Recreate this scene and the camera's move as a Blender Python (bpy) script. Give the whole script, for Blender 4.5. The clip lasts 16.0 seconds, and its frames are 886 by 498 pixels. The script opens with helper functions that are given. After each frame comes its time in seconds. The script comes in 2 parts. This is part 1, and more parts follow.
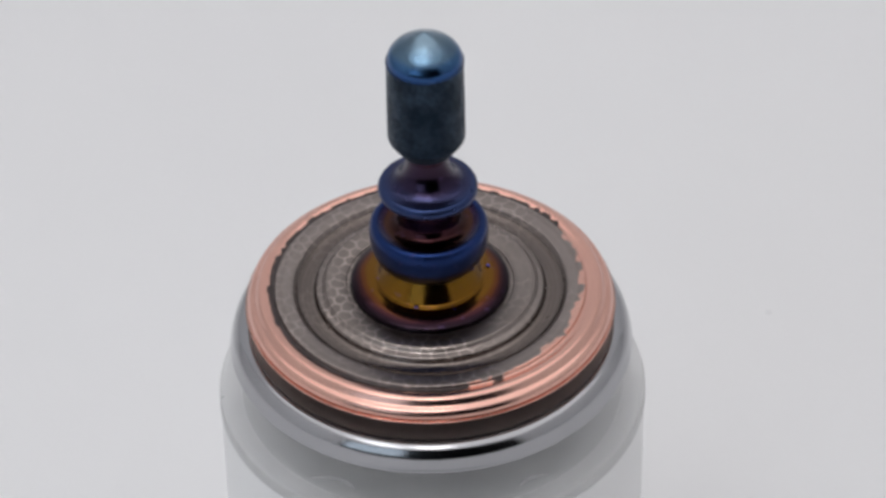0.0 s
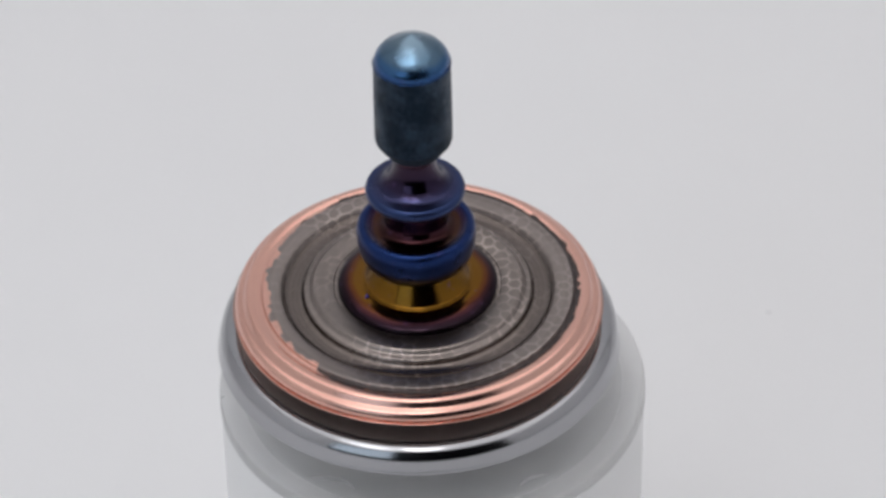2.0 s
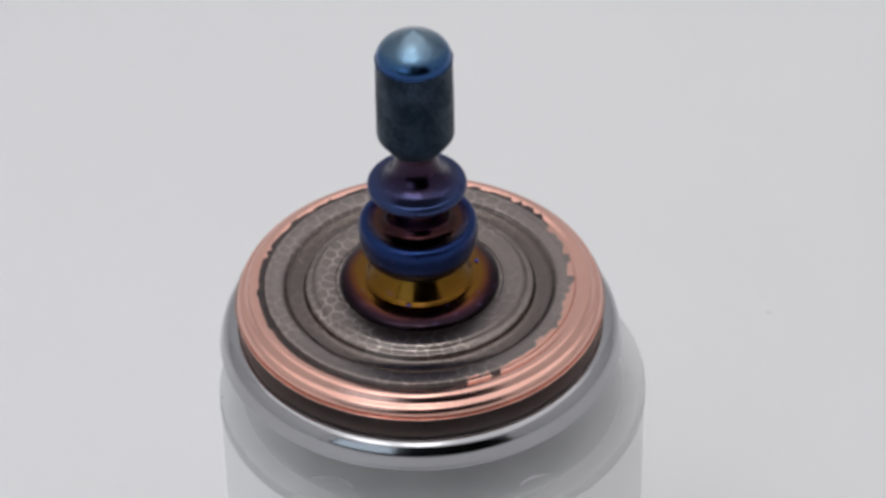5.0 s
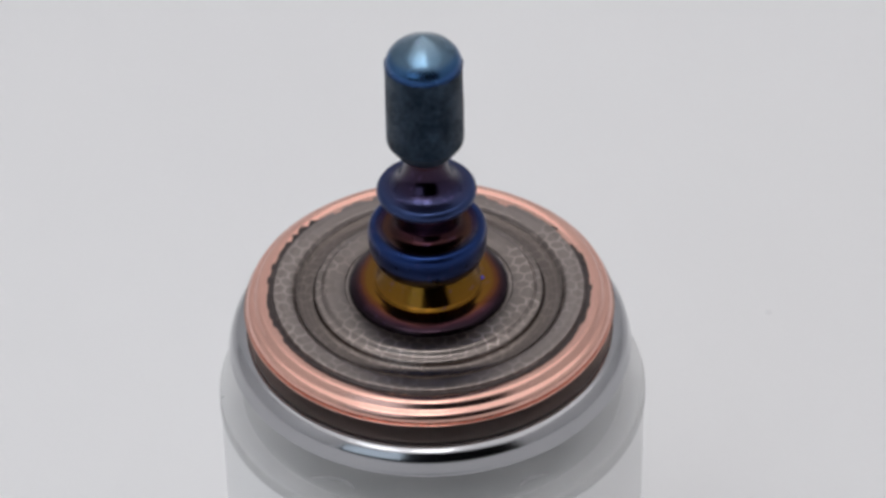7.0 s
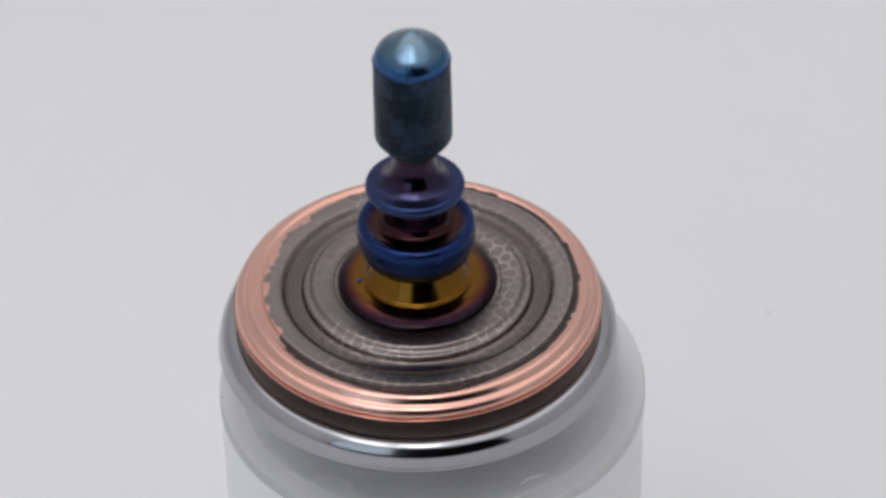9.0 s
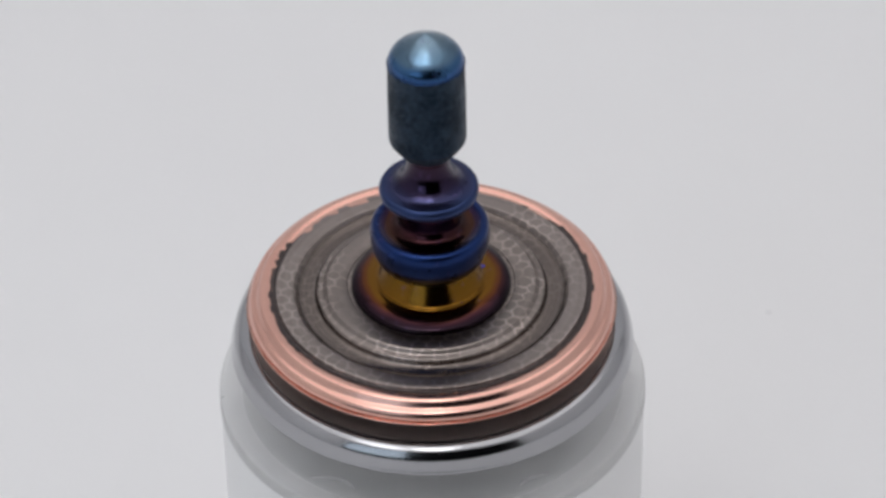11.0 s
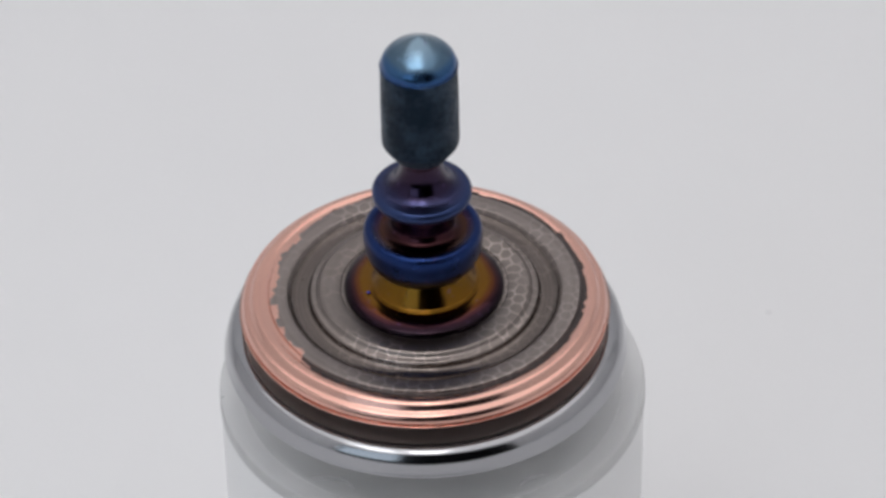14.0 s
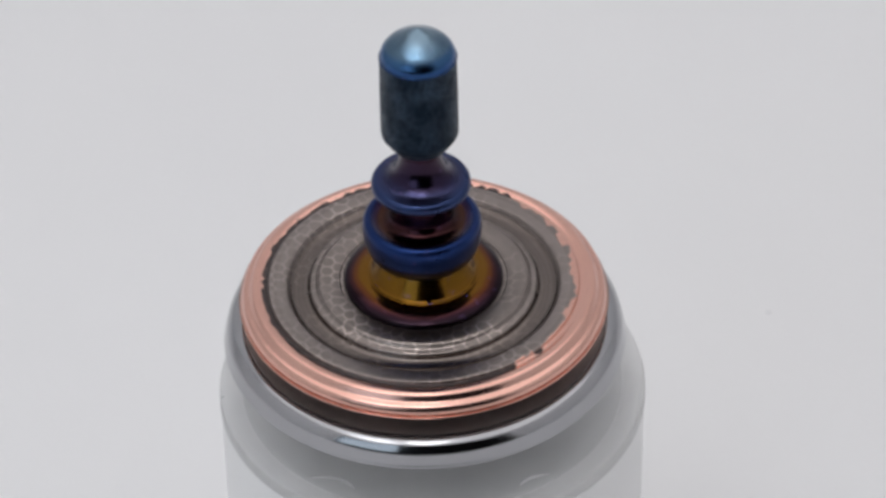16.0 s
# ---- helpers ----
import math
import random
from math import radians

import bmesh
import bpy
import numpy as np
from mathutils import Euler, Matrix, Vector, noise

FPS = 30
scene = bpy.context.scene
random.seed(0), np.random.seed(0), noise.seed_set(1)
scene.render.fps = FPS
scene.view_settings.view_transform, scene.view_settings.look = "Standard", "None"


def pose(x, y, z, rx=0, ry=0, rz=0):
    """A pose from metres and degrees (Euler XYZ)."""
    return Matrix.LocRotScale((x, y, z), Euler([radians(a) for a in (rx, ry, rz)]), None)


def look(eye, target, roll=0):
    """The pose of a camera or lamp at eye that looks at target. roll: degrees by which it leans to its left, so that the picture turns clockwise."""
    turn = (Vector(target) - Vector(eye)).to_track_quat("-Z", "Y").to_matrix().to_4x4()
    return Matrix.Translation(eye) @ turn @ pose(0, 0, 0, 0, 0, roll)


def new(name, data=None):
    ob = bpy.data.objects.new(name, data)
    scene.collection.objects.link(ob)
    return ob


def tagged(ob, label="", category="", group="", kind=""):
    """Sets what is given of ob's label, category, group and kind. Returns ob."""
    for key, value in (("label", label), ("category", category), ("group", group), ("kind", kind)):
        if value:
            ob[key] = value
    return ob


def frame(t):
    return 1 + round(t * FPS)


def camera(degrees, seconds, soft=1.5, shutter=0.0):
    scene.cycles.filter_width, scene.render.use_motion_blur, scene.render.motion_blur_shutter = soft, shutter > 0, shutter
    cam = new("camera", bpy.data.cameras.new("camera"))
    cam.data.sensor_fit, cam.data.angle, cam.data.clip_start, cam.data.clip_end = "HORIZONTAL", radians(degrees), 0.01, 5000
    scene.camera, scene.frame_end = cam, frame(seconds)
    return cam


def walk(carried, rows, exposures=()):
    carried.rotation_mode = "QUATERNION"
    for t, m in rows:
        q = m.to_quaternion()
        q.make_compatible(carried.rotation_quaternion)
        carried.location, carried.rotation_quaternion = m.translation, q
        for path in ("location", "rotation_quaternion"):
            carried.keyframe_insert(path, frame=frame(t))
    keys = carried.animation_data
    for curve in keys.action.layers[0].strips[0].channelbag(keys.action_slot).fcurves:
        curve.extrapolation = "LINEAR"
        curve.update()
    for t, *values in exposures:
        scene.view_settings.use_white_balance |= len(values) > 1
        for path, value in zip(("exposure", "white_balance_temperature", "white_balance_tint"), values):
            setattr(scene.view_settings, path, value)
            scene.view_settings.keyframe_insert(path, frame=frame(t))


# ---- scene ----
# ---- camera ----
cam = camera(13.998, 16.0, soft=3.3, shutter=0.04)
EYE = Vector((0.00119, -0.23891, 0.25708))
AIM = EYE + Vector((0, math.cos(radians(39.5)), -math.sin(radians(39.5))))
walk(cam, [(0.0, look(EYE, AIM, -1.2)), (16.0, look(EYE, AIM, -1.2))], exposures=[(0.0, 0.0), (16.0, 0.0)])

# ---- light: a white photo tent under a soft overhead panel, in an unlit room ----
world = bpy.data.worlds.new("unlit_room")
scene.world = world
world.use_nodes = True
world.node_tree.nodes["Background"].inputs["Color"].default_value = (0.05, 0.05, 0.055, 1)
world.node_tree.nodes["Background"].inputs["Strength"].default_value = 0.15

HB = 0.045      # height of the stand's rim over the table
DISH = 16.8     # radius of the stand's hollow, in millimetres
ROOF = 0.75     # height of the tent's roof


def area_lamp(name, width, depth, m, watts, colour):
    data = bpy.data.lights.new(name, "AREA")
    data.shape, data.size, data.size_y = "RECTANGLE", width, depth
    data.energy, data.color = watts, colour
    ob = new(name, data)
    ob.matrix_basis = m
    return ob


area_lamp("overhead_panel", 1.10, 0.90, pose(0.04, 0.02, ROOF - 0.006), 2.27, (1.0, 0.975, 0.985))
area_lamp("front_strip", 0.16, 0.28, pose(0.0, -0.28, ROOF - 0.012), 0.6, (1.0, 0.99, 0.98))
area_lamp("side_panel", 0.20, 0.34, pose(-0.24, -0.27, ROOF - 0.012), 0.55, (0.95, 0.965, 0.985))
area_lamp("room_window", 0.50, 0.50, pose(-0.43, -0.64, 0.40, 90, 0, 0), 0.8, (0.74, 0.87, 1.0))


# ---- materials ----
class Nodes:
    """Short hand for building a node material."""

    def __init__(self, name):
        self.mat = bpy.data.materials.new(name)
        self.mat.use_nodes = True
        self.tree = self.mat.node_tree
        self.bsdf = self.tree.nodes["Principled BSDF"]

    def put(self, socket, value):
        if isinstance(value, bpy.types.NodeSocket):
            self.tree.links.new(value, socket)
        elif isinstance(value, (tuple, list)) and len(value) == 3 and socket.type == "RGBA":
            socket.default_value = (*value, 1)
        else:
            socket.default_value = value

    def add(self, kind, *values, **props):
        n = self.tree.nodes.new(kind)
        for k, v in props.items():
            setattr(n, k, v)
        for i, v in enumerate(values):
            if v is not None:
                self.put(n.inputs[i], v)
        return n

    def math(self, op, a, b=None, c=None):
        return self.add("ShaderNodeMath", a, b, c, operation=op).outputs[0]

    def vec(self, op, a, b=None):
        n = self.add("ShaderNodeVectorMath", a, b, operation=op)
        return n.outputs["Value"] if op in ("LENGTH", "DOT_PRODUCT") else n.outputs[0]

    def coords(self):
        return self.add("ShaderNodeTexCoord").outputs["Object"]

    def noise(self, scale, detail=3, rough=0.5, vector=None):
        n = self.add("ShaderNodeTexNoise")
        self.put(n.inputs["Vector"], vector or self.coords())
        self.put(n.inputs["Scale"], scale)
        self.put(n.inputs["Detail"], detail)
        self.put(n.inputs["Roughness"], rough)
        return n.outputs[0]

    def ramp(self, fac, stops, mode="EASE"):
        n = self.add("ShaderNodeValToRGB", fac)
        cr = n.color_ramp
        cr.interpolation = mode
        while len(cr.elements) < len(stops):
            cr.elements.new(1)
        for e, (p, c) in zip(cr.elements, stops):
            e.position = p
            e.color = (*c, 1) if len(c) == 3 else c
        return n.outputs[0]

    def mix(self, fac, a, b, blend="MIX"):
        n = self.add("ShaderNodeMix", data_type="RGBA", blend_type=blend)
        self.put(n.inputs[0], fac)
        self.put(n.inputs[6], a)
        self.put(n.inputs[7], b)
        return n.outputs[2]

    def map(self, v, a, b, c, d):
        return self.add("ShaderNodeMapRange", v, a, b, c, d).outputs[0]

    def radius(self):
        """Distance from the turning axis, in metres, and height."""
        s = self.add("ShaderNodeSeparateXYZ", self.coords())
        flat = self.add("ShaderNodeCombineXYZ", s.outputs[0], s.outputs[1], 0.0).outputs[0]
        return self.vec("LENGTH", flat), s.outputs[2], flat, s

    def bump(self, height, strength, distance):
        n = self.add("ShaderNodeBump")
        self.put(n.inputs["Strength"], strength)
        self.put(n.inputs["Distance"], distance)
        self.put(n.inputs["Height"], height)
        self.put(self.bsdf.inputs["Normal"], n.outputs[0])

    def set(self, **values):
        names = {"color": "Base Color", "rough": "Roughness", "metal": "Metallic", "aniso": "Anisotropic",
                 "coat": "Coat Weight", "coat_rough": "Coat Roughness", "ior": "IOR", "spec": "Specular IOR Level",
                 "trans": "Transmission Weight"}
        for k, v in values.items():
            self.put(self.bsdf.inputs[names[k]], v)
        return self

    def turned(self, aniso):
        """Fine lathe marks round the axis stretch the gloss."""
        n = self.add("ShaderNodeTangent", direction_type="RADIAL", axis="Z")
        self.put(self.bsdf.inputs["Tangent"], n.outputs[0])
        self.set(aniso=aniso)


def paper_material():
    n = Nodes("white_paper")
    big, fine = n.noise(6, 2), n.noise(900, 3)
    n.set(color=n.mix(n.map(big, 0.3, 0.7, 0.0, 1.0), (0.79, 0.79, 0.80), (0.82, 0.82, 0.825)), rough=0.75, spec=0.25)
    n.bump(fine, 0.08, 0.0002)
    return n.mat


def fabric_material():
    n = Nodes("white_tent_fabric")
    n.set(color=n.mix(n.noise(40, 4), (0.76, 0.76, 0.77), (0.84, 0.84, 0.84)), rough=0.8)
    n.bump(n.noise(1500, 2), 0.2, 0.0003)
    return n.mat


def dark_room_material():
    n = Nodes("dark_room_paint")
    n.set(color=n.mix(n.noise(3, 3), (0.02, 0.02, 0.022), (0.035, 0.035, 0.04)), rough=0.8)
    return n.mat


def anodised(name, stops, r0, r1, use_height, rough, aniso, grain=0.25, inner=None):
    """Heat-coloured titanium: interference colours in bands along radius or height."""
    n = Nodes(name)
    r, z, flat, sep = n.radius()
    wob = n.math("MULTIPLY_ADD", n.noise(300, 3), 0.0006, -0.0003)
    v = n.math("ADD", z if use_height else r, wob)
    col = n.ramp(n.map(v, r0, r1, 0.0, 1.0), stops)
    fleck = n.map(n.noise(1400, 3, 0.6), 0.62, 0.75, 0.0, 0.35)
    col = n.mix(fleck, col, (0.16, 0.10, 0.26))
    gloss = n.map(n.noise(700, 4), 0.3, 0.7, rough * 0.8, rough * 1.25)
    if inner:   # polished inside this radius
        gloss = n.math("MULTIPLY", gloss, n.map(r, inner, inner + 0.0006, 0.55, 1.0))
    n.set(color=col, metal=1.0, rough=gloss)
    n.turned(aniso)
    n.bump(n.noise(1800, 3), grain * 0.1, 0.00002)
    return n.mat


def knurl_material():
    n = Nodes("knurled_dark_blue_titanium")
    r, z, flat, sep = n.radius()
    ang = n.math("MULTIPLY", n.math("ARCTAN2", sep.outputs[1], sep.outputs[0]), 0.0032)
    a = n.math("SINE", n.math("MULTIPLY", n.math("ADD", ang, z), 14000.0))
    b = n.math("SINE", n.math("MULTIPLY", n.math("SUBTRACT", ang, z), 14000.0))
    h = n.math("MULTIPLY", a, b)
    worn = n.math("ADD", n.math("MULTIPLY", n.noise(500, 4), 0.5), n.math("MULTIPLY", n.noise(3200, 4, 0.7), 0.5))
    col = n.mix(n.map(worn, 0.42, 0.62, 0.0, 1.0), (0.010, 0.020, 0.034), (0.042, 0.066, 0.098))
    n.set(color=n.mix(n.map(h, 0.3, 1.0, 0.0, 0.25), col, (0.08, 0.125, 0.18)), metal=1.0, rough=n.map(worn, 0.4, 0.62, 0.52, 0.36))
    n.bump(n.math("ADD", h, n.math("MULTIPLY", worn, 1.5)), 0.8, 0.00008)
    return n.mat


CELL = 0.0012      # width of one six-sided filament


def filament_material():
    """Copper jacket round a bundle of six-sided grey metal filaments, turned and polished; the bundle sits off centre."""
    n = Nodes("copper_and_grey_filament_metal")
    r, z, flat, sep = n.radius()
    wob = n.add("ShaderNodeTexNoise")
    n.put(wob.inputs["Vector"], flat), n.put(wob.inputs["Scale"], 450.0), n.put(wob.inputs["Detail"], 2.0)
    soft = n.vec("MULTIPLY", n.vec("SUBTRACT", wob.outputs[1], (0.5, 0.5, 0.5)), (0.0013, 0.0013, 0.0))
    p = n.vec("ADD", n.vec("ADD", flat, soft), (0.5, 0.5, 0.0))
    s = (CELL, CELL * math.sqrt(3), 1.0)
    half = (CELL / 2, CELL * math.sqrt(3) / 2, 0.5)
    wrap = lambda v: n.vec("SUBTRACT", n.add("ShaderNodeVectorMath", v, s, operation="MODULO").outputs[0], half)
    a, b = wrap(n.vec("MULTIPLY", p, (1, 1, 0))), wrap(n.vec("MULTIPLY", n.vec("ADD", p, half), (1, 1, 0)))
    a, b = n.vec("MULTIPLY", a, (1, 1, 0)), n.vec("MULTIPLY", b, (1, 1, 0))
    near = n.math("LESS_THAN", n.vec("LENGTH", a), n.vec("LENGTH", b))
    mixv = n.add("ShaderNodeMix", data_type="VECTOR")
    n.put(mixv.inputs[0], near), n.put(mixv.inputs[4], b), n.put(mixv.inputs[5], a)
    local = mixv.outputs[1]
    centre = n.vec("SUBTRACT", n.vec("SUBTRACT", p, local), (0.5, 0.5, 0.0))
    ab = n.add("ShaderNodeSeparateXYZ", n.vec("ABSOLUTE", local))
    edge = n.math("MAXIMUM", ab.outputs[0], n.math("MULTIPLY_ADD", ab.outputs[1], math.sqrt(3) / 2, n.math("MULTIPLY", ab.outputs[0], 0.5)))
    line = n.map(edge, CELL * 0.40, CELL * 0.49, 0.0, 1.0)
    # the bundle's outline steps from cell to cell
    off = 0.00165
    lobe = radians(-28)
    d = n.vec("LENGTH", n.vec("ADD", n.vec("ADD", n.vec("MULTIPLY", centre, (0.62, 0.62, 0.0)), n.vec("MULTIPLY", flat, (0.38, 0.38, 0.0))), (off * math.cos(lobe), off * math.sin(lobe), 0.0)))
    rag = n.math("MULTIPLY_ADD", n.noise(260, 2, 0.5, centre), 0.0006, -0.0003)
    copper_part = n.math("MAXIMUM", n.math("GREATER_THAN", n.math("ADD", d, rag), 0.01465),
                         n.math("GREATER_THAN", n.vec("LENGTH", n.vec("ADD", n.vec("MULTIPLY", centre, (0.2, 0.2, 0.0)), n.vec("MULTIPLY", flat, (0.8, 0.8, 0.0)))), 0.0140))
    cells = n.add("ShaderNodeTexWhiteNoise", centre, noise_dimensions="3D").outputs[0]
    grey = n.mix(cells, (0.235, 0.200, 0.185), (0.262, 0.226, 0.211))
    grey = n.mix(n.math("MULTIPLY", line, n.map(n.noise(120, 4, 0.6), 0.42, 0.58, 0.05, 1.0)), grey, (0.64, 0.54, 0.49))
    stain = n.map(n.noise(260, 4), 0.45, 0.75, 0.0, 0.35)
    grey = n.mix(stain, grey, (0.22, 0.19, 0.17))
    # turned trough: the dim reflections inside it are put into a darker colour
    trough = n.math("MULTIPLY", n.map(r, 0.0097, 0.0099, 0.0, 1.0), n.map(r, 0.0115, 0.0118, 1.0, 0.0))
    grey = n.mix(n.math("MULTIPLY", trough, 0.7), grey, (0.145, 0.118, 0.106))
    outer = n.map(r, 0.0117, 0.0120, 0.0, 0.35)
    grey = n.mix(outer, grey, (0.33, 0.285, 0.275))
    ring_at = n.add("ShaderNodeCombineXYZ", r, 0.0, 0.0).outputs[0]
    marks = n.math("ADD", n.math("MULTIPLY", n.noise(2600, 3, 0.6, ring_at), 0.6), n.math("MULTIPLY", n.noise(900, 2, 0.5, ring_at), 0.4))
    grey = n.mix(n.map(marks, 0.36, 0.5, 0.45, 0.0), grey, (0.13, 0.108, 0.098))
    grey = n.mix(n.map(marks, 0.52, 0.66, 0.0, 0.5), grey, (0.36, 0.31, 0.285))
    seam = n.map(r, 0.01344, 0.01352, 0.0, 0.85)
    grey = n.mix(seam, grey, (0.05, 0.04, 0.04))
    etched = n.math("MULTIPLY", n.math("SUBTRACT", 1.0, copper_part), n.map(trough, 0.0, 1.0, 0.34, 0.24))
    copper = n.mix(n.noise(220, 4), (0.77, 0.43, 0.35), (0.82, 0.49, 0.405))
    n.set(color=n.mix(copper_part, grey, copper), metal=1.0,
          rough=n.math("ADD", n.math("ADD", etched, n.map(copper_part, 0.0, 1.0, 0.0, 0.19)), n.map(n.noise(900, 3), 0.3, 0.7, -0.03, 0.04)))
    n.turned(0.45)
    n.bump(n.math("ADD", n.math("MULTIPLY_ADD", marks, 1.2, n.math("MULTIPLY", n.noise(700, 3), 0.5)), n.math("MULTIPLY", n.math("MULTIPLY", line, 0.6), n.math("SUBTRACT", 1.0, copper_part))), 0.07, 0.00001)
    return n.mat


def chrome_material():
    n = Nodes("polished_steel")
    r, z, flat, sep = n.radius()
    n.set(color=(0.405, 0.405, 0.42), metal=1.0, rough=n.map(n.noise(400, 4), 0.3, 0.75, 0.10, 0.17))
    n.turned(0.3)
    n.bump(n.noise(500, 3), 0.05, 0.00002)
    return n.mat


def plain_metal(name, colour, rough):
    n = Nodes(name)
    n.set(color=n.mix(n.noise(2000, 3), colour, tuple(c * 0.8 for c in colour)), metal=1.0, rough=rough)
    return n.mat


def lens_material(name, low, high, gloss):
    n = Nodes(name)
    sheen_mark = n.noise(120, 5, 0.6)
    n.set(color=n.mix(sheen_mark, (low,) * 3, (high,) * 3), rough=n.map(sheen_mark, 0.3, 0.7, gloss, gloss + 0.08))
    n.put(n.bsdf.inputs["Subsurface Weight"], 1.0)
    n.put(n.bsdf.inputs["Subsurface Radius"], (1.0, 1.0, 1.0))
    n.put(n.bsdf.inputs["Subsurface Scale"], 0.06)
    return n.mat


# pale colour for the arcs that imitate reflections in the glass
def glint_material():
    n = Nodes("pale_glint")
    n.set(color=n.mix(n.noise(900, 4), (0.70, 0.70, 0.70), (0.86, 0.86, 0.86)), rough=0.4)
    return n.mat


def dust_material():
    n = Nodes("grey_dust")
    n.set(color=n.mix(n.noise(4000, 3), (0.72, 0.72, 0.73), (0.77, 0.77, 0.78)), rough=0.9)
    return n.mat


def frosted_material():
    n = Nodes("white_frosted_acrylic")
    n.set(color=n.mix(n.noise(90, 4), (0.85, 0.85, 0.85), (0.89, 0.89, 0.89)), rough=0.42)
    n.bump(n.noise(2500, 2), 0.05, 0.0001)
    return n.mat


PAPER, FABRIC, DARK = paper_material(), fabric_material(), dark_room_material()
CHROME, FILAMENT, FROSTED = chrome_material(), filament_material(), frosted_material()
LENS = lens_material("grey_polished_glass", 0.40, 0.46, 0.06)
BEVEL = lens_material("pale_ground_glass", 0.45, 0.51, 0.35)
KNURL, GLINT, DUST = knurl_material(), glint_material(), dust_material()
DOME = anodised("teal_blue_titanium", [(0.0, (0.032, 0.08, 0.22)), (0.34, (0.055, 0.135, 0.28)), (0.55, (0.11, 0.185, 0.265)), (1.0, (0.20, 0.285, 0.355))],
                0.0372, 0.0398, True, 0.24, 0.6)
COLLAR = anodised("violet_blue_titanium", [(0.0, (0.035, 0.02, 0.032)), (0.3, (0.036, 0.026, 0.055)), (0.55, (0.04, 0.042, 0.095)), (1.0, (0.036, 0.055, 0.14))],
                  0.0016, 0.0042, False, 0.32, 0.4, inner=0.0028)
BOWL = anodised("deep_blue_titanium", [(0.0, (0.045, 0.016, 0.042)), (0.20, (0.055, 0.02, 0.028)), (0.40, (0.035, 0.014, 0.014)), (0.60, (0.075, 0.032, 0.022)), (0.72, (0.05, 0.03, 0.075)), (0.84, (0.019, 0.036, 0.125)), (1.0, (0.016, 0.036, 0.13))],
                0.0016, 0.0050, False, 0.31, 0.4, inner=0.0034)
# gold darkens inwards: the bead's dark reflection is put into the colour
FLANGE = anodised("golden_titanium", [(0.0, (0.12, 0.06, 0.012)), (0.25, (0.17, 0.085, 0.012)), (0.66, (0.20, 0.092, 0.014)), (0.76, (0.15, 0.052, 0.020)), (0.84, (0.06, 0.022, 0.026)), (0.91, (0.025, 0.013, 0.020)), (1.0, (0.018, 0.012, 0.016))],
                  0.0022, 0.0069, False, 0.15, 0.35)
SPOT = plain_metal("violet_blue_oxide", (0.11, 0.09, 0.44), 0.2)
SATIN = plain_metal("satin_steel", (0.60, 0.54, 0.52), 0.45)
STEEL_BALL = plain_metal("bearing_steel", (0.6, 0.6, 0.6), 0.12)


# ---- building ----
def part(name, bm, material, parent, label=""):
    me = bpy.data.meshes.new(name)
    bm.to_mesh(me)
    bm.free()
    me.materials.append(material)
    ob = new(name, me)
    ob.parent = parent
    return tagged(ob, label=label)


def rounded(points, sizes, steps=6):
    """A polyline with its corners rounded; sizes: one radius, or one for each point."""
    if not isinstance(sizes, (list, tuple)):
        sizes = [sizes] * len(points)
    pts = [Vector(p) for p in points]
    out = [pts[0]]
    for i in range(1, len(pts) - 1):
        a, b, c = pts[i - 1], pts[i], pts[i + 1]
        cut = min(sizes[i], (a - b).length * 0.45, (c - b).length * 0.45)
        p, q = b + (a - b).normalized() * cut, b + (c - b).normalized() * cut
        for k in range(steps + 1):
            t = k / steps
            out.append(p * (1 - t) ** 2 + b * (2 * t * (1 - t)) + q * t ** 2)
    out.append(pts[-1])
    return out


def curve(points, steps=6):
    """A smooth line through the points (Catmull-Rom); a point given twice makes a crisp corner."""
    p = [Vector(q) for q in points]
    p = [p[0]] + p + [p[-1]]
    out = []
    for a, b, c, d in zip(p, p[1:], p[2:], p[3:]):
        if (b - c).length < 1e-9:
            continue
        for k in range(steps):
            t = k / steps
            out.append(0.5 * (2 * b + (c - a) * t + (2 * a - 5 * b + 4 * c - d) * t * t + (3 * b - a - 3 * c + d) * t ** 3))
    out.append(p[-1])
    for q in out:
        q.x = max(q.x, 0.0)
    return out


def lathe(points, around=160, scale=0.001, lift=0.0):
    """A solid of revolution; points are (radius, height) in millimetres, from the top down the outside."""
    bm = bmesh.new()
    rings = []
    for p in points:
        r, z = p[0] * scale, (p[1] + lift) * scale
        if r < 1e-7:
            rings.append([bm.verts.new((0, 0, z))])
        else:
            rings.append([bm.verts.new((r * math.cos(2 * math.pi * k / around), r * math.sin(2 * math.pi * k / around), z)) for k in range(around)])
    for up, low in zip(rings, rings[1:]):
        for k in range(around):
            j = (k + 1) % around
            if len(up) == 1 and len(low) == 1:
                continue
            if len(up) == 1:
                f = bm.faces.new((up[0], low[k], low[j]))
            elif len(low) == 1:
                f = bm.faces.new((up[k], low[0], up[j]))
            else:
                f = bm.faces.new((up[k], low[k], low[j], up[j]))
            f.smooth = True
    bmesh.ops.recalc_face_normals(bm, faces=bm.faces)
    return bm


# ---- the tent and the table ----
def slab(bm, x0, x1, y0, y1, z0, z1):
    vs = [bm.verts.new((x, y, z)) for z in (z0, z1) for y in (y0, y1) for x in (x0, x1)]
    for f in ((0, 2, 3, 1), (4, 5, 7, 6), (0, 1, 5, 4), (2, 6, 7, 3), (0, 4, 6, 2), (1, 3, 7, 5)):
        bm.faces.new([vs[i] for i in f])


def setting(name, bm, material, label, category):
    me = bpy.data.meshes.new(name)
    bm.to_mesh(me)
    bm.free()
    me.materials.append(material)
    return tagged(new(name, me), label, category, kind="structure")


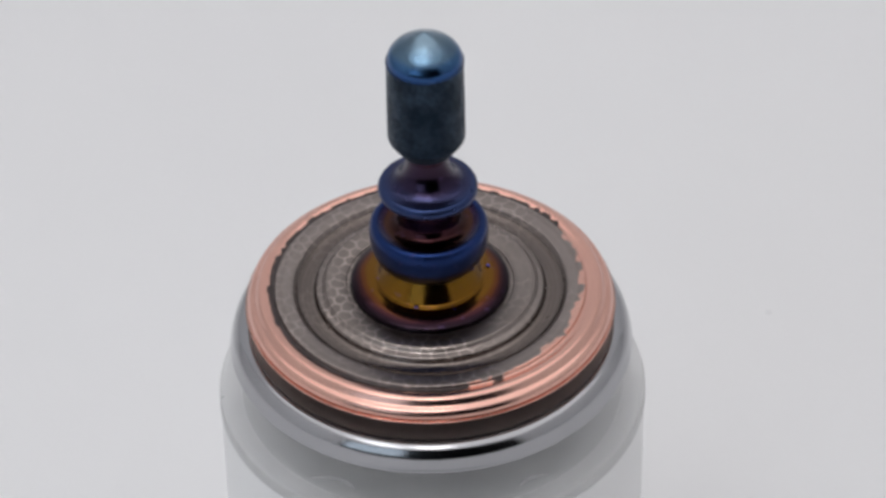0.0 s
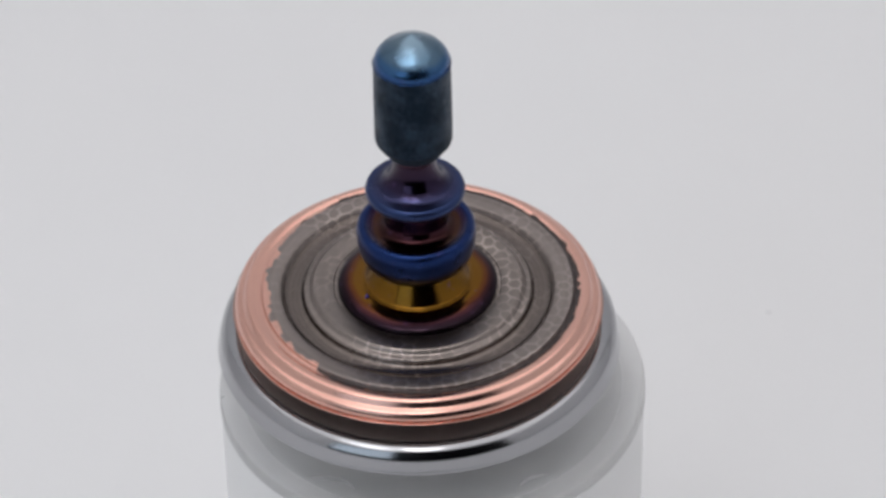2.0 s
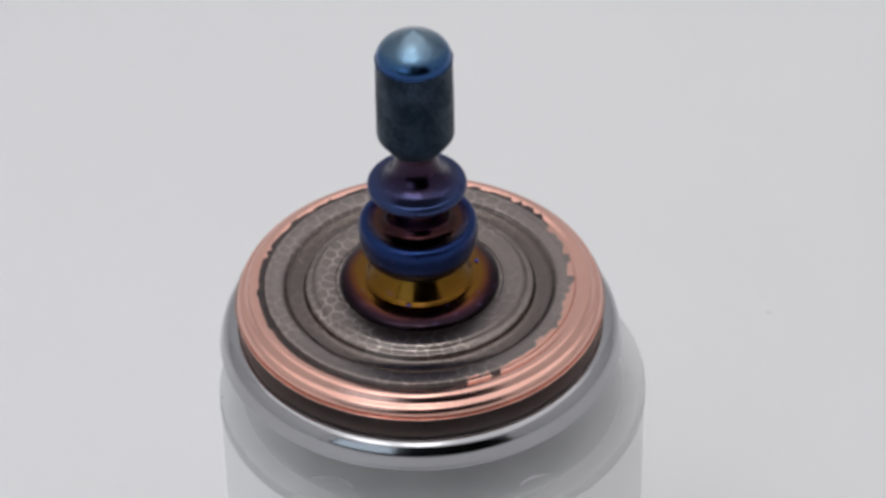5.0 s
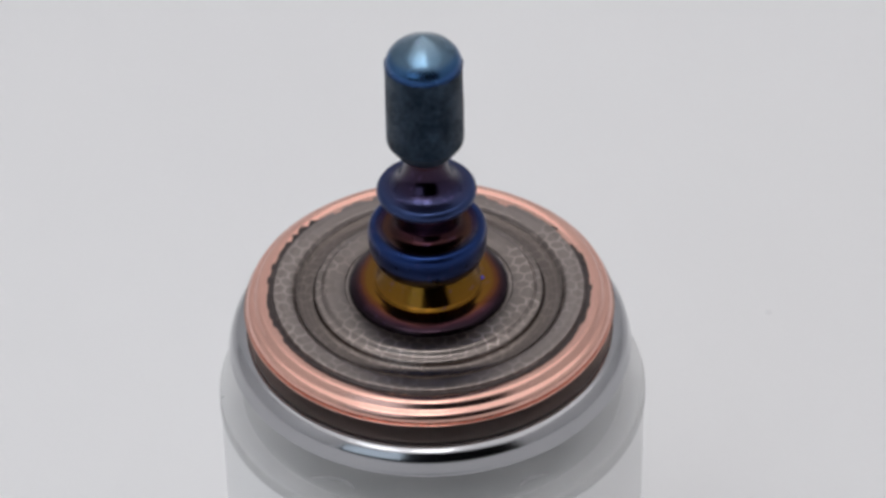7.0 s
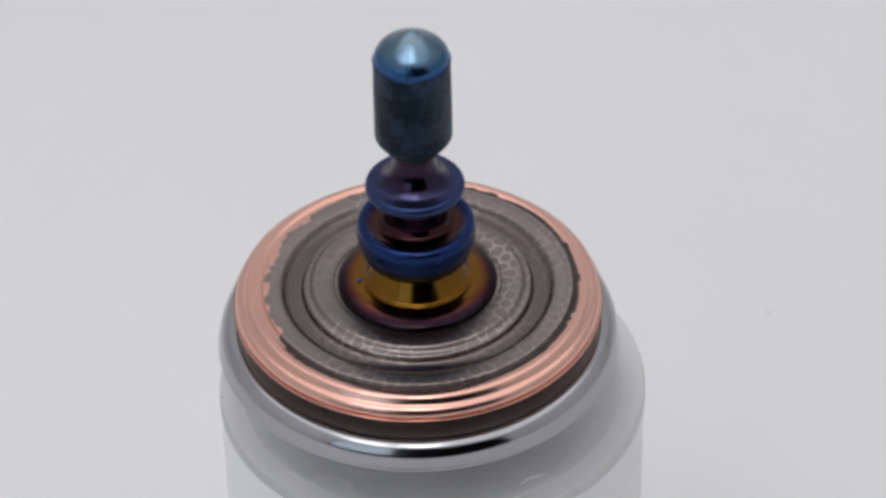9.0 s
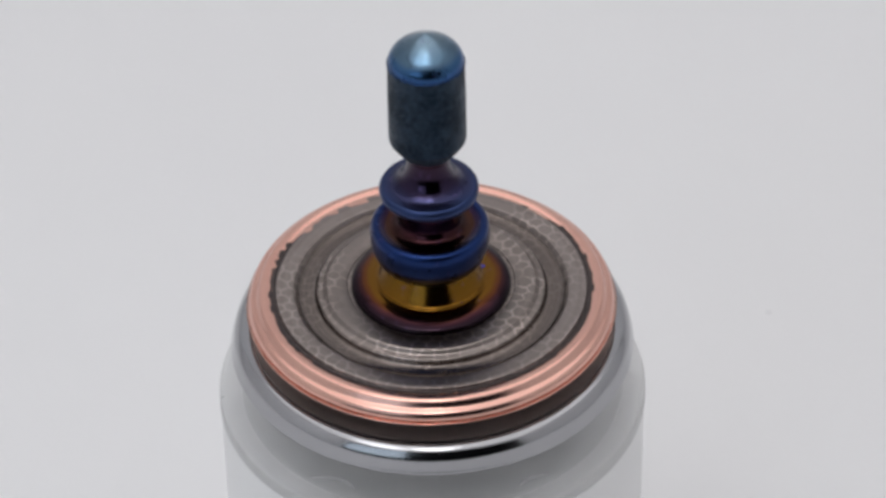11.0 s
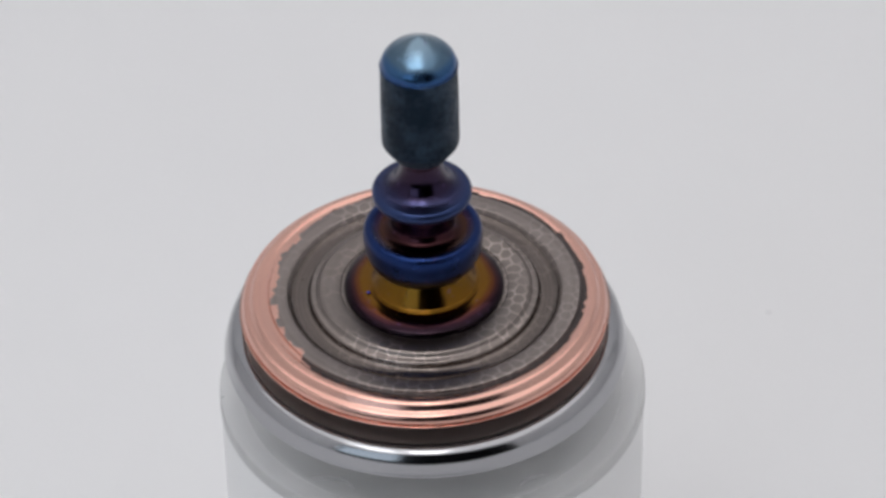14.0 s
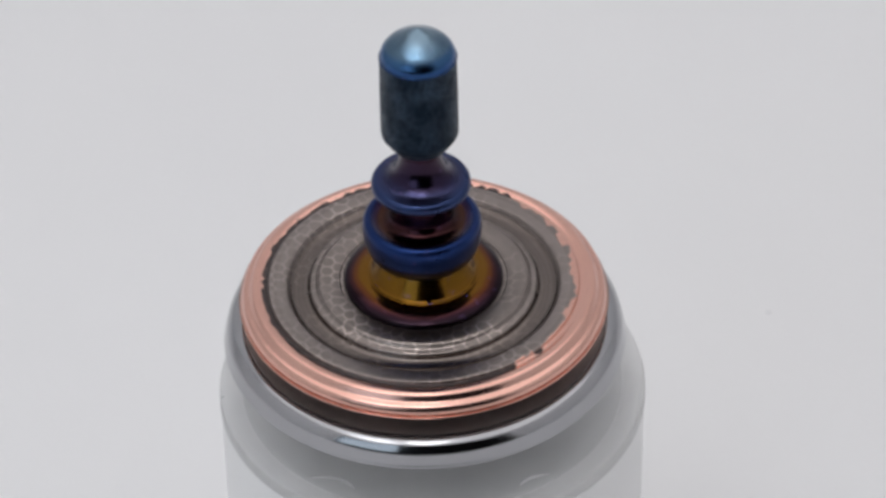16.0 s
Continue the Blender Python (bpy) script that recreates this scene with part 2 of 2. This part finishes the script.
def paper_sweep():
    """One sheet of paper that lies on the table and curves up behind."""
    bm = bmesh.new()
    line = [(-0.44, 0.0), (0.30, 0.0)]
    line += [(0.30 + 0.18 * math.sin(a), 0.18 - 0.18 * math.cos(a)) for a in np.linspace(0.1, math.pi / 2, 14)]
    line += [(0.48, ROOF - 0.01)]
    sheets = []
    for under in (0.0, -0.0006):
        rows = []
        for i, (y, z) in enumerate(line):
            p, q = Vector(line[max(0, i - 1)]), Vector(line[min(len(line) - 1, i + 1)])
            side = Vector((p.y - q.y, q.x - p.x)).normalized() * under
            rows.append([bm.verts.new((x, y + side.x, z + side.y)) for x in np.linspace(-0.58, 0.58, 9)])
        sheets.append(rows)
        for a, b in zip(rows, rows[1:]):
            for k in range(8):
                quad = (a[k], a[k + 1], b[k + 1], b[k])
                bm.faces.new(quad if under == 0 else quad[::-1]).smooth = True
    return setting("backdrop", bm, PAPER, "seamless white paper sweep lying on the table", "backdrop")


def tent():
    bm = bmesh.new()
    slab(bm, -0.62, -0.60, -0.45, 0.5, 0.0, ROOF)
    setting("wall_west", bm, FABRIC, "white fabric side of a photo tent", "wall")
    bm = bmesh.new()
    slab(bm, 0.60, 0.62, -0.45, 0.5, 0.0, ROOF)
    setting("wall_east", bm, FABRIC, "white fabric side of a photo tent", "wall")
    bm = bmesh.new()
    slab(bm, -0.62, 0.62, 0.5, 0.52, 0.0, ROOF)
    setting("wall_north", bm, FABRIC, "white fabric back of a photo tent", "wall")
    bm = bmesh.new()
    # the front is open towards the unlit room
    slab(bm, -0.62, -0.52, -0.47, -0.45, 0.0, ROOF)
    slab(bm, 0.48, 0.62, -0.47, -0.45, 0.0, ROOF)
    slab(bm, -0.52, 0.48, -0.47, -0.45, 0.54, ROOF)
    setting("wall_south", bm, FABRIC, "white fabric tent front with a wide opening", "wall")
    bm = bmesh.new()
    slab(bm, -0.62, 0.62, -0.47, 0.52, ROOF, ROOF + 0.01)
    setting("ceiling", bm, FABRIC, "white fabric tent roof round a light panel", "ceiling")
    bm = bmesh.new()
    slab(bm, -2.0, 2.0, -2.02, -2.0, -0.05, 2.0)
    setting("wall_far_south", bm, DARK, "dark wall of the unlit room", "wall")
    bm = bmesh.new()
    slab(bm, -2, 2, -2, 2, -0.05, -0.003)
    setting("floor", bm, DARK, "dark table top under the paper sheet", "table")


# ---- the stand ----
def stand():
    base = tagged(new("spinning_stand"), "white frosted round stand with a polished concave glass top", "stand")
    lift = HB * 1000
    dish = [(DISH * k / 24, -1.9 + 2.1 * (k / 24) ** 2) for k in range(25)]
    edge = rounded([dish[-1], (DISH + 0.08, 0.25), (18.3, 0.42), (18.72, 0.4), (18.8, 0.15), (18.83, -0.8)], 0.12, 4)
    side = rounded([(18.83, -0.8), (18.72, -1.05), (18.74, -2.0), (18.68, -lift + 0.4), (18.0, -lift + 0.001), (0, -lift + 0.001)], 0.2, 4)
    outline = [tuple(p) for p in dish[:-1] + [tuple(p) for p in edge] + [tuple(p) for p in side[1:]]]
    body = part("pedestal", lathe(outline, 192, lift=lift), LENS, base, "white frosted cylinder with a polished concave grey glass top")
    body.data.materials.append(FROSTED)
    body.data.materials.append(BEVEL)
    for f in body.data.polygons:
        r = math.hypot(f.center.x, f.center.y) * 1000
        f.material_index = 0 if r < DISH else 2 if f.center.z > HB - 0.0008 else 1
    # thin pale ridges in the dish, standing in for curved reflections
    for x, y, a0, a1, size in ((-9.2, -14.1, 15, 125, 2.5), (9.6, -14.3, 80, 160, 2.4)):
        path = [(x + size * math.cos(t), y + size * 0.85 * math.sin(t)) for t in np.linspace(radians(a0), radians(a1), 20)]
        bm = bmesh.new()
        rows = []
        for i, (px, py) in enumerate(path):
            r = math.hypot(px, py)
            pz = 0.03 + ((-1.9 + 2.1 * (r / DISH) ** 2) if r < DISH else 0.3)
            wide = 0.16 * math.sin(math.pi * i / 19) + 0.01
            out = Vector((px - x, py - y, 0)).normalized() * wide
            c = Vector((px, py, pz))
            rows.append([bm.verts.new((c + out * k + Vector((0, 0, h))) * 0.001 + Vector((0, 0, HB))) for k, h in ((-1, -0.02), (0, 0.05), (1, -0.02))])
        for p, q in zip(rows, rows[1:]):
            for k in range(2):
                bm.faces.new((p[k], p[k + 1], q[k + 1], q[k])).smooth = True
        part("sheen_mark", bm, GLINT, base, "faint pale curved reflection, laid on as a thin ridge")
    bm = bmesh.new()
    bmesh.ops.create_icosphere(bm, subdivisions=1, radius=0.00007)
    bmesh.ops.transform(bm, matrix=Matrix.Translation((-0.01845, -0.00197, HB + 0.00042)) @ pose(0, 0, 0, 0, 0, 40) @ Matrix.Diagonal((1.8, 0.8, 0.6, 1)), verts=bm.verts)
    part("nick", bm, DARK, base, "tiny dark nick in the rim")
    return base


# ---- the spinning top; heights in millimetres over the stand's rim ----
DROP = 1.9      # the tip rests this far under the rim


def spinning_top():
    top = tagged(new("spinning_toy"), "copper-edged grey metal spinner with blued titanium stem and steel rim", "spinning toy")
    L = DROP
    dome = [(0, 38.12), (0.3, 38.02), (1.0, 37.68), (1.8, 37.18), (2.4, 36.75), (2.82, 36.3), (3.03, 35.95), (3.13, 35.6), (3.16, 35.3), (3.16, 35.3), (3.0, 35.25), (0, 35.25)]
    part("cap", lathe(curve(dome), lift=L), DOME, top, "smooth teal-blue conical titanium cap")
    grip = [(0, 35.4), (3.12, 35.4), (3.21, 35.3), (3.27, 31.0), (3.27, 27.5), (2.3, 26.1), (1.9, 25.9), (0, 25.9)]
    part("grip", lathe(rounded(grip, [0, 0.05, 0.1, 1, 0.25, 0.2, 0.2, 0], 4), lift=L), KNURL, top, "knurled dark blue titanium grip")
    collar = [(0, 26.2), (1.95, 26.2), (1.95, 26.2), (1.85, 25.2), (1.95, 24.3), (2.35, 23.4), (3.0, 22.8), (3.6, 22.62), (4.0, 22.55), (4.22, 22.25), (4.22, 21.85), (3.95, 21.5), (3.2, 21.35), (2.4, 21.2), (2.2, 21.0), (2.2, 21.0), (0, 21.0)]
    part("collar", lathe(curve(collar), lift=L), COLLAR, top, "violet-blue flared titanium collar")
    bowl = [(0, 21.4), (2.2, 21.4), (2.2, 21.4), (2.22, 20.4), (2.3, 19.3), (2.48, 18.6), (2.85, 18.2), (3.4, 18.05), (4.0, 18.18), (4.4, 18.42), (4.75, 18.42), (5.0, 18.15), (5.1, 17.6), (5.08, 16.8), (4.95, 16.0), (4.62, 15.15), (4.15, 14.6), (3.6, 14.3), (3.1, 14.2), (2.6, 14.15), (2.6, 14.15), (0, 14.15)]
    part("bead", lathe(curve(bowl), lift=L), BOWL, top, "deep blue titanium bead with an orange hollow")
    flange = [(0, 15.4), (2.4, 15.3), (2.4, 15.3), (2.62, 15.0), (3.1, 14.37), (3.6, 13.71), (4.1, 13.05), (4.36, 12.71), (4.5, 12.54), (4.62, 12.47), (4.72, 12.48), (4.82, 12.43), (5.0, 12.43), (5.3, 12.38), (6.0, 12.25), (6.6, 12.02), (6.85, 11.82), (6.92, 11.6), (6.92, 11.3), (6.92, 11.3), (0, 11.3)]
    part("flange", lathe(curve(flange), lift=L), FLANGE, top, "golden titanium flange with a dark purple edge")
    plate = [(0, 11.5), (6.8, 11.5), (7.2, 11.6), (8.0, 11.74), (8.8, 11.77), (9.05, 11.72), (9.28, 11.46), (9.45, 11.36), (9.74, 11.3), (9.88, 11.16), (9.98, 10.92), (10.1, 10.78), (10.4, 10.71), (10.9, 10.69), (11.4, 10.80), (11.75, 11.12), (11.98, 11.28), (12.9, 11.36), (13.38, 11.35),
             (13.46, 11.24), (13.54, 11.1), (13.7, 11.06), (13.9, 11.08), (14.02, 11.12), (14.16, 11.17), (14.45, 11.22), (14.72, 11.18), (14.9, 11.05), (15.04, 10.84), (15.16, 10.65), (15.3, 10.56), (15.5, 10.49), (15.66, 10.35), (15.77, 10.14), (15.83, 9.95), (15.84, 9.82), (15.78, 9.65), (15.6, 9.53), (15.3, 9.5), (15.3, 9.5), (14.8, 9.5), (0, 9.4)]
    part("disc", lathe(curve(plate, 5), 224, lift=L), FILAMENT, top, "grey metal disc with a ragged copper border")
    under = [(0, 9.6), (15.35, 9.52), (15.35, 9.52), (15.2, 9.38), (14.6, 9.3), (12.6, 9.25), (11.6, 9.0), (11.3, 8.5), (11.4, 7.8), (12.0, 7.52), (13.4, 7.46), (14.3, 7.46), (15.05, 7.47), (15.5, 7.5), (15.85, 7.54), (15.85, 7.54), (15.8, 6.6), (15.8, 6.6), (0, 6.5)]
    part("ledge", lathe(curve(under, 3), 192, lift=L), SATIN, top, "satin steel step under the copper edge")
    rim = [(15.6, 7.2), (15.75, 7.48), (15.86, 7.55), (16.2, 7.53), (16.52, 7.44), (16.78, 7.27), (16.98, 7.04), (17.15, 6.8), (17.26, 6.56), (17.34, 6.26), (17.42, 5.92), (17.51, 5.58), (17.57, 5.36), (17.48, 5.16), (17.2, 5.0), (16.7, 4.8), (15.6, 4.4), (13, 3.5), (7, 1.6), (2.0, -0.3), (1.0, -0.9), (0, -0.9)]
    part("rim", lathe(curve(rim, 3), 224, lift=L), CHROME, top, "polished steel underbody with a rounded rim")
    ball = [(1.1 * math.sin(a), -DROP + 1.1 - 1.1 * -math.cos(a)) for a in np.linspace(0, math.pi, 16)]
    part("tip", lathe(ball, 32, lift=L), STEEL_BALL, top, "small steel ball tip")
    # oxide spots on the flange, in its groove
    for az, r, size in ((1, 5.1, 0.2), (-22, 3.75, 0.15), (-114, 4.56, 0.27), (-76, 5.25, 0.11), (178, 4.5, 0.09)):
        bm = bmesh.new()
        a = radians(az)
        z = (12.52 if r > 4.5 else 12.54 + 1.32 * (4.5 - r)) + DROP
        bmesh.ops.create_icosphere(bm, subdivisions=2, radius=size * 0.001)
        for v in bm.verts:
            v.co.z *= 0.25
            v.co += Vector((r * math.cos(a), r * math.sin(a), z - 0.02)) * 0.001
        for f in bm.faces:
            f.smooth = True
        part("spot", bm, SPOT, top, "tiny violet-blue oxide speck")
    return top


def dust_speck():
    bm = bmesh.new()
    bmesh.ops.create_icosphere(bm, subdivisions=2, radius=0.0004)
    for v in bm.verts:
        v.co.z *= 0.12
        v.co *= 1 + 0.25 * noise.noise(v.co * 3000)
    me = bpy.data.meshes.new("dust_speck")
    bm.to_mesh(me)
    bm.free()
    me.materials.append(DUST)
    ob = tagged(new("dust_speck", me), "pale grey speck of dust on the white paper", "dust")
    ob.location = (0.0367, 0.0609, 0.00003)


paper_sweep()
tent()
dust_speck()
stand()
TOP = spinning_top()

# turn of the top in degrees, clockwise as seen from above
SPIN = [(0.0, 9), (0.6, -376), (1.2, -748), (1.8, -1111), (2.4, -1464), (3.0, -1807), (3.6, -2138), (4.2, -2460),
        (6.3, -3530), (6.6, -3676), (6.9, -3808), (7.0, -3850), (7.2, -3950), (7.3, -4106), (7.6, -4240), (7.9, -4380), (8.5, -4641), (9.0, -4850), (9.2, -4934),
        (11.3, -5750), (11.9, -5964), (12.5, -6168), (13.1, -6364), (13.7, -6551), (14.3, -6729), (14.9, -6896), (15.1, -6952),
        (15.4, -7030), (15.7, -7088), (15.8, -7110), (15.9, -7140), (16.0, -7170)]
# drift of the top over the dish: seconds, millimetres to the side and away
DRIFT = [(0.0, 0.01, 0.0), (0.5, -0.2, 0.33), (1.0, -0.72, 0.56), (1.5, -1.07, 0.24), (2.0, -1.06, -0.21), (2.5, -0.77, -0.48), (3.0, -0.37, -0.46),
         (3.5, -0.07, -0.22), (4.0, -0.08, 0.12), (6.5, -0.47, -0.55), (7.0, -0.1, -0.41), (7.5, 0.07, 0.03), (8.0, -0.07, 0.5), (8.5, -0.72, 0.71),
         (9.0, -1.07, 0.21), (11.5, 0.1, 0.27), (12.0, -0.43, 0.55), (12.5, -0.76, 0.53), (13.0, -1.06, 0.02), (13.5, -0.95, -0.35),
         (14.0, -0.49, -0.58), (14.5, -0.18, -0.45), (15.0, 0.17, -0.03), (15.5, 0.06, 0.29), (16.0, -0.55, 0.57)]


def circling(t):
    """The steady circle that the top drifts on."""
    a = 2 * math.pi * (t - 0.001 * t * t) / 3.71
    return (-0.519 + 0.586 * math.cos(a) - 0.045 * math.sin(a), -0.018 + 0.026 * math.cos(a) + 0.561 * math.sin(a))


def motions():
    ts = [r[0] for r in DRIFT]
    rest = [[r[k] - circling(r[0])[k - 1] for r in DRIFT] for k in (1, 2)]
    ts_spin, turns = [s[0] for s in SPIN], [s[1] for s in SPIN]
    rows = []
    for i in range(0, 481):
        t = i / FPS
        c = circling(t)
        x = c[0] + np.interp(t, ts, rest[0])
        y = c[1] + np.interp(t, ts, rest[1])
        z = HB - 0.001 * DROP + 0.001 * 2.1 * (math.hypot(x, y) / DISH) ** 2
        rows.append((t, pose(x * 0.001, y * 0.001, z, 0, 0, float(np.interp(t, ts_spin, turns)))))
    walk(TOP, rows)


motions()
